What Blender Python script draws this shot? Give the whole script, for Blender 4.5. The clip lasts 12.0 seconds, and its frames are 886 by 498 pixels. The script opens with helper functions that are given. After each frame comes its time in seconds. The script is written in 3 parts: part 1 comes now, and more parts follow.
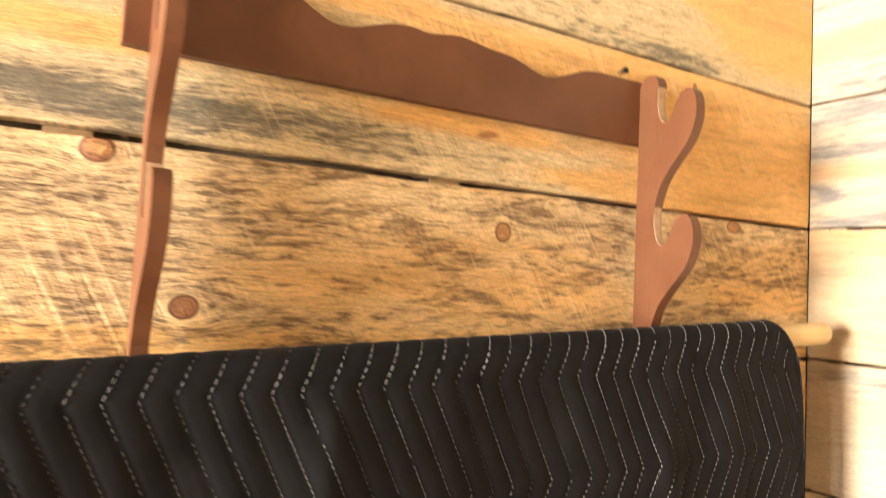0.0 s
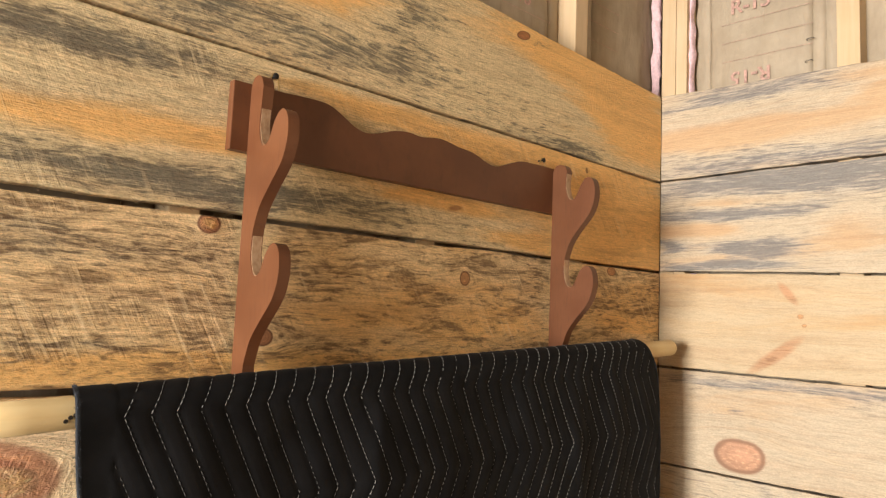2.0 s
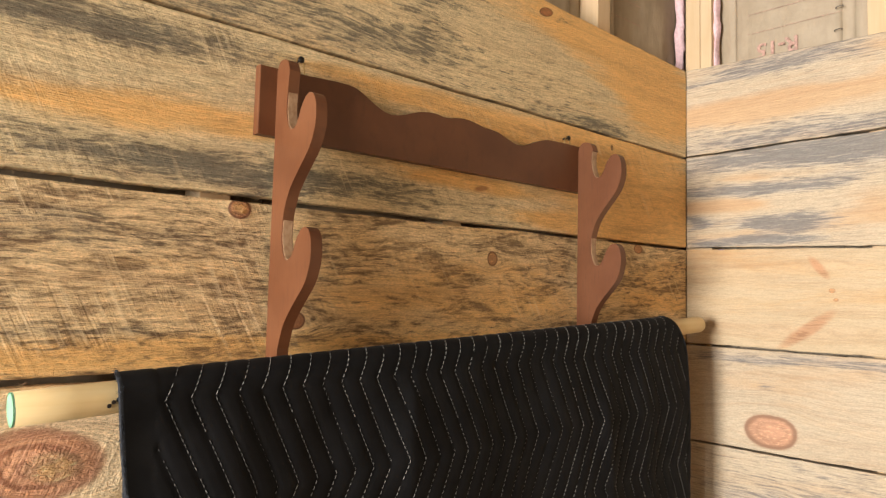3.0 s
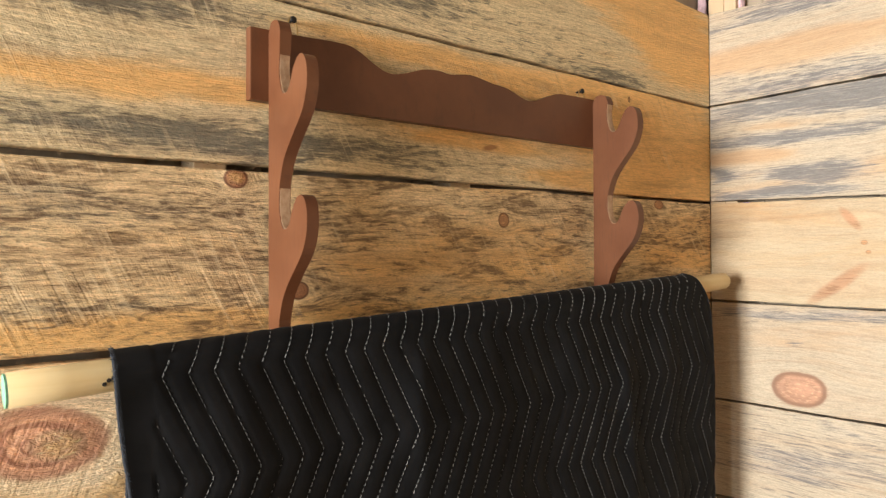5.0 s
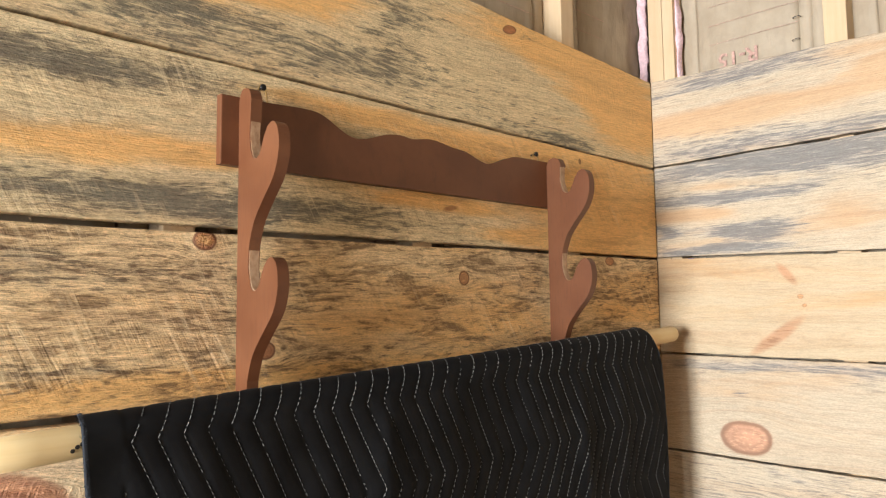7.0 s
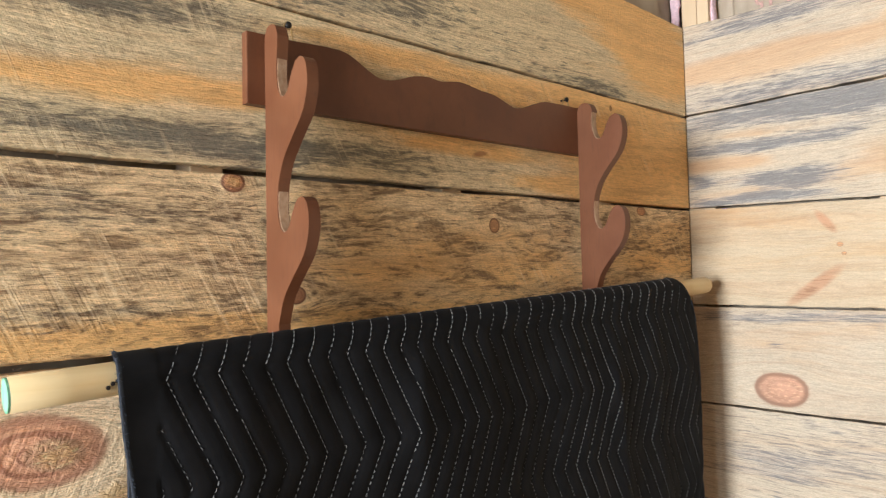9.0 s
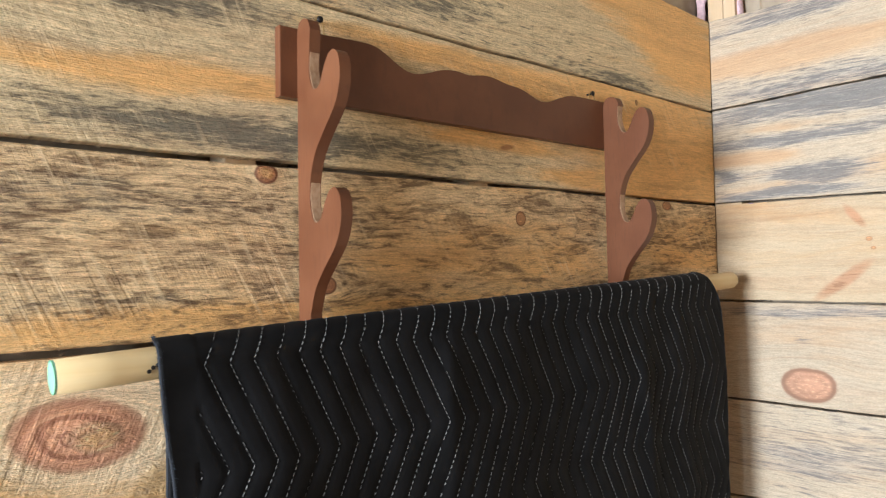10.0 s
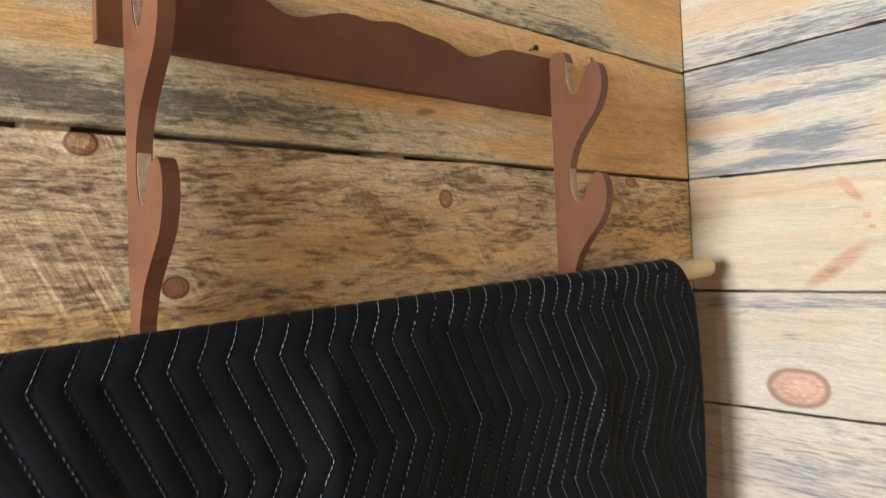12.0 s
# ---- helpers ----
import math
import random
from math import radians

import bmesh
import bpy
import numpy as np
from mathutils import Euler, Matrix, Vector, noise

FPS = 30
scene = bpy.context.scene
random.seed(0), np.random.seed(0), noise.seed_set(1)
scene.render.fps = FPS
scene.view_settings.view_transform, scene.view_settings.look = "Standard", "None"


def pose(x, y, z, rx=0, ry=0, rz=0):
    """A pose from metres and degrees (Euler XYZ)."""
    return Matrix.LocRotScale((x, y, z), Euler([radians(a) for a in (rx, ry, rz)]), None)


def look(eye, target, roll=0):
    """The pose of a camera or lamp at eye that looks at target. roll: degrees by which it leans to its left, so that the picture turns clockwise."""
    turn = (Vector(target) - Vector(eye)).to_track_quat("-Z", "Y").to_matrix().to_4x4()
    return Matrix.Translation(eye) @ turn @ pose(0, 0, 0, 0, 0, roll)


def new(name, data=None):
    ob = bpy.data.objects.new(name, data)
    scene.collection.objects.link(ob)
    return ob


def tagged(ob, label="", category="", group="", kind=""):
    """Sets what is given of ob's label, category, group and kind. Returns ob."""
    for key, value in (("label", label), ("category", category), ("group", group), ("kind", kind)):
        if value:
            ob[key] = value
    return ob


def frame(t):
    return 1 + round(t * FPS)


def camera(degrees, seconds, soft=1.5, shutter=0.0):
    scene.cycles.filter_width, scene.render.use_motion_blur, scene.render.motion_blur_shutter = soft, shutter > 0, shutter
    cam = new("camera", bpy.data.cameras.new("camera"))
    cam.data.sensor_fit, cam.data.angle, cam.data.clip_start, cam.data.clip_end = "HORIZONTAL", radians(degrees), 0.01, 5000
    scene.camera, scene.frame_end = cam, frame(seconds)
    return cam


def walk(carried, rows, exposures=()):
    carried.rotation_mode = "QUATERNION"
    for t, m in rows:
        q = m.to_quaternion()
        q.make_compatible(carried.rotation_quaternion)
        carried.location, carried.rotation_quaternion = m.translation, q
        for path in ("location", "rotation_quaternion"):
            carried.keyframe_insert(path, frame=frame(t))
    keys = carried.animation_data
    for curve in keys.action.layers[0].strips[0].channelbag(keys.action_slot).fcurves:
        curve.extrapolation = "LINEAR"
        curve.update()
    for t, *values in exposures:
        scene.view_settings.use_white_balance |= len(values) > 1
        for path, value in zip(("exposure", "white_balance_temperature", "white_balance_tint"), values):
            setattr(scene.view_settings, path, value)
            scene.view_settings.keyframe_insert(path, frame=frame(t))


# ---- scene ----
cam = camera(64.9, 12.0, soft=1.2, shutter=0.4)
PATH = [
    (0, (-0.988, -0.647, 1.478), (-0.019, 1.098, 1.603), 2.9),
    (0.1, (-1.022, -0.646, 1.474), (-0.025, 1.079, 1.647), 3.0),
    (0.2, (-1.058, -0.65, 1.466), (-0.038, 1.059, 1.66), 1.5),
    (0.3, (-1.097, -0.655, 1.466), (-0.048, 1.046, 1.535), 1.9),
    (0.4, (-1.132, -0.674, 1.46), (-0.058, 1.014, 1.487), 1.7),
    (0.5, (-1.18, -0.694, 1.465), (-0.058, 0.961, 1.487), 2.7),
    (0.7, (-1.233, -0.725, 1.499), (-0.039, 0.879, 1.53), 3.3),
    (1, (-1.281, -0.77, 1.532), (-0.021, 0.778, 1.659), 3.0),
    (1.5, (-1.298, -0.782, 1.488), (-0.006, 0.726, 1.727), 2.4),
    (2, (-1.291, -0.783, 1.486), (0.025, 0.71, 1.684), 2.5),
    (2.5, (-1.303, -0.773, 1.487), (0.024, 0.715, 1.64), 2.2),
    (3, (-1.301, -0.773, 1.483), (-0.02, 0.755, 1.63), 1.4),
    (3.2, (-1.288, -0.766, 1.481), (-0.026, 0.781, 1.603), 1.4),
    (4.8, (-1.261, -0.751, 1.5), (-0.061, 0.849, 1.516), -0.1),
    (5, (-1.259, -0.77, 1.491), (-0.041, 0.816, 1.52), -0.2),
    (5.5, (-1.258, -0.77, 1.484), (0.036, 0.755, 1.477), -0.2),
    (6, (-1.286, -0.779, 1.503), (0.032, 0.723, 1.593), -0.5),
    (6.5, (-1.289, -0.789, 1.496), (0.024, 0.709, 1.68), -0.8),
    (7, (-1.292, -0.779, 1.501), (0.036, 0.707, 1.674), -0.7),
    (7.2, (-1.282, -0.763, 1.502), (0.03, 0.735, 1.69), -1.0),
    (8.8, (-1.28, -0.746, 1.461), (0.033, 0.759, 1.551), -1.1),
    (9, (-1.29, -0.749, 1.468), (0.001, 0.775, 1.558), -1.2),
    (9.5, (-1.283, -0.749, 1.463), (-0.028, 0.805, 1.563), -1.2),
    (10, (-1.305, -0.748, 1.458), (-0.055, 0.811, 1.547), -1.0),
    (10.5, (-1.327, -0.741, 1.462), (-0.152, 0.875, 1.546), -1.2),
    (11, (-1.297, -0.74, 1.458), (-0.099, 0.859, 1.528), -1.1),
    (11.5, (-1.249, -0.726, 1.458), (0.009, 0.828, 1.511), -1.2),
    (11.8, (-1.143, -0.688, 1.46), (0.149, 0.839, 1.471), -1.7),
    (12, (-1.105, -0.666, 1.461), (0.16, 0.882, 1.52), -2.2),
]
# the clip's own exposure and white balance drift: seconds, stops, kelvin, tint
EXPOSURES = [(0.0, 1.02, 7000, 12), (0.7, 0.59, 6900, 11), (1.2, 0.14, 6750, 11), (1.6, -0.11, 6700, 11), (3.0, -0.18, 6600, 11), (5.0, -0.08, 6200, 9), (7.2, -0.03, 5880, 8),
             (9.0, -0.15, 5600, 8), (10.5, -0.1, 5400, 6.5), (12.0, -0.1, 5250, 5)]
walk(cam, [(t, look(eye, target, roll)) for t, eye, target, roll in PATH], EXPOSURES)

# ---------------------------------------------------------------- light
world = bpy.data.worlds.new("world")
scene.world = world
world.use_nodes = True
wn = world.node_tree.nodes
sky = wn.new("ShaderNodeTexSky")
sky.sky_type = "NISHITA"
sky.sun_disc = False
sky.sun_elevation = radians(38)
sky.sun_rotation = radians(200)
world.node_tree.links.new(sky.outputs[0], wn["Background"].inputs[0])
wn["Background"].inputs[1].default_value = 0.12


def window_lamp(name, size_x, size_y, watts, colour, m):
    data = bpy.data.lights.new(name, "AREA")
    data.shape, data.size, data.size_y, data.energy, data.color = "RECTANGLE", size_x, size_y, watts, colour
    lamp = new(name, data)
    lamp.matrix_world = m
    return lamp


# daylight through the window in the west wall, close to the plank wall that it rakes
window_lamp("window_daylight", 0.92, 1.05, 300, (1.0, 0.965, 0.92), look((-4.17, -0.64, 1.50), (0, -0.25, 1.45)))


# ---------------------------------------------------------------- node helpers
class Nodes:
    def __init__(self, name):
        self.mat = bpy.data.materials.new(name)
        self.mat.use_nodes = True
        self.tree = self.mat.node_tree
        self.bsdf = self.tree.nodes["Principled BSDF"]

    def put(self, socket, value):
        if hasattr(value, "is_linked"):
            self.tree.links.new(value, socket)
        elif isinstance(value, tuple) and len(value) == 3 and len(socket.default_value) == 4:
            socket.default_value = (*value, 1)
        else:
            socket.default_value = value

    def math(self, op, a, b=0.0, c=0.0, clamp=False):
        n = self.tree.nodes.new("ShaderNodeMath")
        n.operation, n.use_clamp = op, clamp
        for s, v in zip(n.inputs, (a, b, c)):
            self.put(s, v)
        return n.outputs[0]

    def add(self, a, b):
        return self.math("ADD", a, b)

    def mul(self, a, b):
        return self.math("MULTIPLY", a, b)

    def step(self, x, lo, hi, a=0.0, b=1.0):
        n = self.tree.nodes.new("ShaderNodeMapRange")
        n.interpolation_type = "SMOOTHSTEP"
        for s, v in zip(n.inputs, (x, lo, hi, a, b)):
            self.put(s, v)
        return n.outputs[0]

    def vec(self, x, y, z=0.0):
        n = self.tree.nodes.new("ShaderNodeCombineXYZ")
        for s, v in zip(n.inputs, (x, y, z)):
            self.put(s, v)
        return n.outputs[0]

    def noise(self, v, scale=1.0, detail=4.0, rough=0.55, distort=0.0):
        n = self.tree.nodes.new("ShaderNodeTexNoise")
        self.put(n.inputs["Vector"], v)
        n.inputs["Scale"].default_value, n.inputs["Detail"].default_value = scale, detail
        n.inputs["Roughness"].default_value, n.inputs["Distortion"].default_value = rough, distort
        return n.outputs[0]

    def mix(self, f, a, b, mode="MIX"):
        n = self.tree.nodes.new("ShaderNodeMix")
        n.data_type, n.blend_type = "RGBA", mode
        n.clamp_factor = True
        self.put(n.inputs[0], f)
        self.put(n.inputs[6], a)
        self.put(n.inputs[7], b)
        return n.outputs[2]

    def coords(self):
        n = self.tree.nodes.new("ShaderNodeTexCoord")
        s = self.tree.nodes.new("ShaderNodeSeparateXYZ")
        self.tree.links.new(n.outputs["Object"], s.inputs[0])
        return n.outputs["Object"], s.outputs[0], s.outputs[1], s.outputs[2]

    def bump(self, height, strength, distance):
        n = self.tree.nodes.new("ShaderNodeBump")
        n.inputs["Strength"].default_value, n.inputs["Distance"].default_value = strength, distance
        self.put(n.inputs["Height"], height)
        self.tree.links.new(n.outputs[0], self.bsdf.inputs["Normal"])

    def done(self, colour, rough=0.7, metal=0.0, spec=0.5):
        self.put(self.bsdf.inputs["Base Color"], colour)
        self.put(self.bsdf.inputs["Roughness"], rough)
        self.bsdf.inputs["Metallic"].default_value = metal
        self.bsdf.inputs["Specular IOR Level"].default_value = spec
        return self.mat


# ---------------------------------------------------------------- materials
PALE, WARM, GREY, DEEP = (0.66, 0.52, 0.30), (0.80, 0.47, 0.17), (0.112, 0.103, 0.080), (0.33, 0.15, 0.06)
OLIVE = (0.31, 0.25, 0.15)


def pine(name, seed, pale=PALE, warm=WARM, grey=GREY, warmth=0.5, stain=0.35, dash=0.6, smoke=0.3, saw=0.4, saw_turn=52,
         warm_at=(), stain_at=(), clear_at=(), knots=(), rough_at=(), gloss=0.35, wash=OLIVE, run=34.0, grain=0.68, ink=0.82, shred=0.45):
    """Blue-stained sawn pine. Places are (u, v, half length, half width[, weight]): metres from the corner and from the plank's middle.
    Knots: (u, v, half length, half width, tone, turn in degrees, strength of the rings)."""
    n = Nodes(name)
    _, u, _, v = n.coords()

    def blob(at, turn=0.0):
        a, b, ra, rb = at[:4]
        du, dv = n.add(u, -a), n.add(v, -b)
        if turn:
            c, s = math.cos(radians(turn)), math.sin(radians(turn))
            du, dv = n.add(n.mul(du, c), n.mul(dv, s)), n.add(n.mul(du, -s), n.mul(dv, c))
        d = n.add(n.math("POWER", n.math("ABSOLUTE", n.mul(du, 1 / ra)), 2.0), n.math("POWER", n.math("ABSOLUTE", n.mul(dv, 1 / rb)), 2.0))
        return n.math("EXPONENT", n.mul(d, -1.0)), d

    us = n.add(u, seed * 3.17)
    edge_u = n.mul(n.add(n.noise(n.vec(n.mul(us, 6.0), n.mul(v, 26.0), seed + 61), 1.0, 4, 0.6), -0.5), 0.26)
    edge_v = n.mul(n.add(n.noise(n.vec(n.mul(us, 3.0), n.mul(v, 12.0), seed + 67), 1.0, 3), -0.5), 0.035)

    def patch_at(at):
        """A blob with a wandering outline."""
        a, b, ra, rb = at[:4]
        du, dv = n.mul(n.add(n.add(u, edge_u), -a), 1 / ra), n.mul(n.add(n.add(v, edge_v), -b), 1 / rb)
        return n.math("EXPONENT", n.mul(n.add(n.mul(du, du), n.mul(dv, dv)), -1.0))

    wander = n.noise(n.vec(n.mul(us, 2.2), n.mul(v, 7.0), seed), 1.0, 3)
    vw = n.add(v, n.mul(n.add(wander, -0.5), 0.04))
    for k in knots:
        g, _ = blob((k[0], k[1], k[2] * 2.4, k[3] * 1.8))
        vw = n.add(vw, n.mul(n.mul(n.add(v, -k[1]), g), -0.85))
    # annual rings, fine fibres, dashes of dark pores
    rings = n.noise(n.vec(n.mul(us, 1.1), n.mul(vw, 55.0), seed), 1.0, 4, 0.6)
    fibre = n.noise(n.vec(n.mul(us, 26.0), n.mul(vw, 420.0), seed + 3), 1.0, 4, 0.7)
    dashes = n.noise(n.vec(n.mul(us, run), n.mul(vw, 165.0), seed + 7), 1.0, 5, 0.7, 0.5)
    streak = n.noise(n.vec(n.mul(us, 4.5), n.mul(vw, 36.0), seed + 11), 1.0, 5, 0.65, 0.6)
    broad = n.noise(n.vec(n.mul(us, 1.9), n.mul(vw, 11.0), seed + 17), 1.0, 4, 0.55, 0.5)
    murk = n.noise(n.vec(n.add(n.mul(us, 7.0), n.mul(v, 9.0)), n.mul(vw, 36.0), seed + 19), 1.0, 7, 0.72, 0.9)
    pulp = n.noise(n.vec(n.mul(us, 90.0), n.mul(v, 240.0), seed + 29), 1.0, 3, 0.7)
    # where the heartwood is orange
    w = n.add(n.noise(n.vec(n.mul(us, 1.3), n.mul(vw, 8.0), seed + 23), 1.0, 5, 0.6, 0.8), warmth - 0.5)
    w = n.add(w, n.mul(n.add(streak, -0.5), 0.25))
    for b in warm_at:
        w = n.add(w, n.mul(patch_at(b), b[4] if len(b) > 4 else 0.4))
    w = n.step(w, 0.38, 0.68)
    # where the fungus has stained it blue-grey
    s = n.add(n.add(n.mul(broad, 0.5), n.mul(streak, 0.5)), stain - 0.5)
    for b in stain_at:
        s = n.add(s, n.mul(patch_at(b), b[4] if len(b) > 4 else 0.35))
    for b in clear_at:
        s = n.add(s, n.mul(patch_at(b), -(b[4] if len(b) > 4 else 0.4)))
    soft = n.step(s, 0.40, 0.62)
    broken = n.add(s, n.mul(n.add(dashes, -0.5), 1.7 * dash))
    if shred:
        broken = n.add(broken, n.mul(n.add(fibre, -0.5), shred))
    flecks = n.step(broken, 0.46 - 0.08 * shred, 0.66 + 0.10 * shred)
    colour = n.mix(w, pale, warm)
    colour = n.mix(n.mul(n.step(rings, 0.45, 0.70), 0.25), colour, DEEP)
    colour = n.mix(n.mul(soft, 0.46), colour, wash)
    colour = n.mix(n.mul(flecks, ink), colour, grey)
    colour = n.mix(n.mul(n.step(n.add(murk, n.mul(n.add(dashes, -0.5), 0.75)), 0.42, 0.67), smoke), colour, (0.13, 0.068, 0.028))
    # fibres and crumbs of the sawn face, lighter and darker than the wood round them; the light specks are painted
    # glints
    speck = n.noise(n.vec(n.mul(us, 230.0), n.mul(v, 500.0), seed + 53), 1.0, 2, 0.6)
    tone = n.add(n.step(fibre, 0.34, 0.66, 1 + 0.24 * grain, 1 - 0.32 * grain), n.step(pulp, 0.34, 0.70, -0.13 * grain, 0.17 * grain))
    tone = n.add(tone, n.step(speck, 0.32, 0.70, -0.20 * grain, 0.24 * grain))
    colour = n.mix(n.step(w, 0.0, 1.0, 1.0, 0.50), colour, n.vec(tone, tone, tone), "MULTIPLY")
    # saw marks
    c, sn = math.cos(radians(saw_turn)), math.sin(radians(saw_turn))
    along = n.add(n.mul(u, sn), n.mul(v, -c))
    across = n.add(n.mul(u, c), n.mul(v, sn))
    bent = n.add(along, n.mul(n.math("POWER", n.add(across, 0.3), 2.0), 0.12))
    saws = n.noise(n.vec(n.mul(bent, 120.0), n.mul(across, 5.0), seed + 31), 1.0, 4, 0.68, 0.4)
    patch = n.step(n.noise(n.vec(n.mul(us, 5.0), n.mul(v, 13.0), seed + 37), 1.0, 3), 0.40, 0.62)
    scratch = n.mul(n.step(saws, 0.50, 0.74), patch)
    groove = n.mul(n.step(saws, 0.46, 0.30), patch)
    colour = n.mix(n.mul(scratch, 0.46 * saw), colour, (0.80, 0.62, 0.37))
    colour = n.mix(n.mul(groove, 0.26 * saw), colour, (0.13, 0.085, 0.045))
    ridge = n.mul(n.mul(saws, n.add(n.mul(patch, 0.8), 0.2)), saw)
    for k in knots:
        tone = k[4] if len(k) > 4 else (0.22, 0.085, 0.035)
        turn, force = (k[5] if len(k) > 5 else 0.0), (k[6] if len(k) > 6 else 0.5)
        g, d = blob(k, turn)
        wob = n.mul(n.add(n.noise(n.vec(n.mul(us, 24.0), n.mul(v, 24.0), seed), 1.0, 3), -0.5), 0.55)
        dd = n.add(d, wob)
        ring = n.math("SINE", n.mul(n.math("SQRT", n.math("MAXIMUM", dd, 0.0)), 13.0))
        inner = n.mix(n.mul(n.step(murk, 0.4, 0.65), 0.5), tone, tuple(min(0.8, q * 1.7) for q in tone))
        if k[2] > 3 * k[3]:
            # a branch cut lengthwise: a feathered streak
            feather = n.add(dd, n.mul(n.add(streak, -0.5), 1.6))
            colour = n.mix(n.mul(n.step(feather, 1.7, 0.2), 0.72), colour, inner)
            colour = n.mix(n.mul(n.mul(n.step(fibre, 0.5, 0.62), n.step(feather, 1.3, 0.4)), 0.5), colour, tuple(q * 0.55 for q in tone))
            continue
        rings_here = k[7] if len(k) > 7 else 0.18
        colour = n.mix(n.mul(n.step(dd, 1.45, 0.70), min(0.92, 0.38 + 0.6 * force)), colour, inner)
        colour = n.mix(n.mul(n.mul(n.step(pulp, 0.5, 0.68), n.step(dd, 1.0, 0.6)), 0.5), colour, tuple(min(0.9, q * 2.6) for q in tone))
        colour = n.mix(n.mul(n.mul(n.step(ring, 0.0, 0.9), n.step(dd, 1.2, 0.7)), rings_here), colour, tuple(q * 0.42 for q in tone))
        edge = n.mul(n.step(dd, 0.55, 0.95), n.step(dd, 1.35, 1.02))
        colour = n.mix(n.mul(edge, force), colour, tuple(q * 0.5 for q in tone))
    height = n.add(n.add(n.mul(fibre, 0.45), n.mul(ridge, 0.5)), n.add(n.mul(dashes, 0.3), n.add(n.mul(pulp, 0.22), n.mul(speck, 0.22))))
    if rough_at:
        tear = 0.0
        for b in rough_at:
            tear = n.add(tear, n.mul(blob(b)[0], b[4] if len(b) > 4 else 1.0))
        chips = n.noise(n.vec(n.mul(us, 75.0), n.mul(v, 110.0), seed + 41), 1.0, 5, 0.75, 0.6)
        torn = n.step(n.mul(tear, chips), 0.22, 0.55)
        colour = n.mix(n.mul(torn, 0.6), colour, (0.72, 0.43, 0.15))
        colour = n.mix(n.mul(n.mul(n.step(chips, 0.5, 0.35), n.math("MINIMUM", tear, 1.0)), 0.5), colour, (0.20, 0.085, 0.03))
        height = n.add(height, n.mul(n.mul(chips, n.math("MINIMUM", tear, 1.0)), 3.0))
    n.bump(height, 0.9, 0.0036)
    return n.done(colour, n.add(n.mul(fibre, 0.3), 0.48), 0.0, gloss)


def stained_wood():
    n = Nodes("stained_wood")
    p, x, y, z = n.coords()
    big = n.noise(n.vec(n.mul(x, 9.0), n.mul(y, 9.0), n.mul(z, 9.0)), 1.0, 4, 0.6)
    fine = n.noise(n.vec(n.mul(x, 60.0), n.mul(y, 260.0), n.mul(z, 30.0)), 1.0, 3, 0.6)
    c = n.mix(n.step(big, 0.3, 0.7), (0.105, 0.0345, 0.0125), (0.146, 0.0535, 0.0205))
    c = n.mix(n.mul(n.step(fine, 0.5, 0.75), 0.35), c, (0.07, 0.024, 0.011))
    n.bump(fine, 0.15, 0.0006)
    return n.done(c, n.add(n.mul(big, 0.2), 0.34), 0.0, 0.45)


def plain_wood(name, a, b, rough=0.6, grain=(8.0, 120.0, 120.0), bump=0.2):
    n = Nodes(name)
    p, x, y, z = n.coords()
    big = n.noise(p, 5.0, 4, 0.6)
    fine = n.noise(n.vec(n.mul(x, grain[0]), n.mul(y, grain[1]), n.mul(z, grain[2])), 1.0, 4, 0.6)
    c = n.mix(n.step(n.add(n.mul(big, 0.5), n.mul(fine, 0.5)), 0.35, 0.65), a, b)
    n.bump(fine, bump, 0.001)
    return n.done(c, rough, 0.0, 0.35)


def plain(name, colour, rough=0.7, metal=0.0, scale=30.0, spread=0.25, bump=0.1):
    n = Nodes(name)
    p, *_ = n.coords()
    f = n.noise(p, scale, 4, 0.6)
    c = n.mix(n.step(f, 0.3, 0.7), tuple(v * (1 - spread) for v in colour), tuple(min(1, v * (1 + spread)) for v in colour))
    n.bump(f, bump, 0.001)
    return n.done(c, rough, metal)


def kraft_paper():
    n = Nodes("kraft_paper")
    p, x, y, z = n.coords()
    f = n.noise(p, 9.0, 5, 0.6)
    g = n.noise(n.vec(n.mul(x, 90.0), n.mul(y, 90.0), n.mul(z, 18.0)), 1.0, 3, 0.6)
    c = n.mix(n.step(f, 0.3, 0.7), (0.34, 0.272, 0.188), (0.43, 0.352, 0.252))
    c = n.mix(n.mul(n.step(g, 0.5, 0.7), 0.3), c, (0.29, 0.235, 0.17))
    n.bump(n.add(f, n.mul(g, 0.3)), 0.7, 0.005)
    return n.done(c, 0.6, 0.0, 0.4)


def quilt_cloth():
    n = Nodes("quilt_cloth")
    p, x, y, z = n.coords()
    f = n.noise(p, 22.0, 4, 0.6)
    weave = n.noise(p, 900.0, 2, 0.6)
    c = n.mix(n.step(f, 0.3, 0.7), (0.0050, 0.0047, 0.0048), (0.0088, 0.0086, 0.0092))
    n.bump(weave, 0.25, 0.0006)
    n.done(c, 0.8, 0.0, 0.12)
    n.bsdf.inputs["Sheen Weight"].default_value = 0.012
    n.bsdf.inputs["Sheen Roughness"].default_value = 0.4
    return n.mat


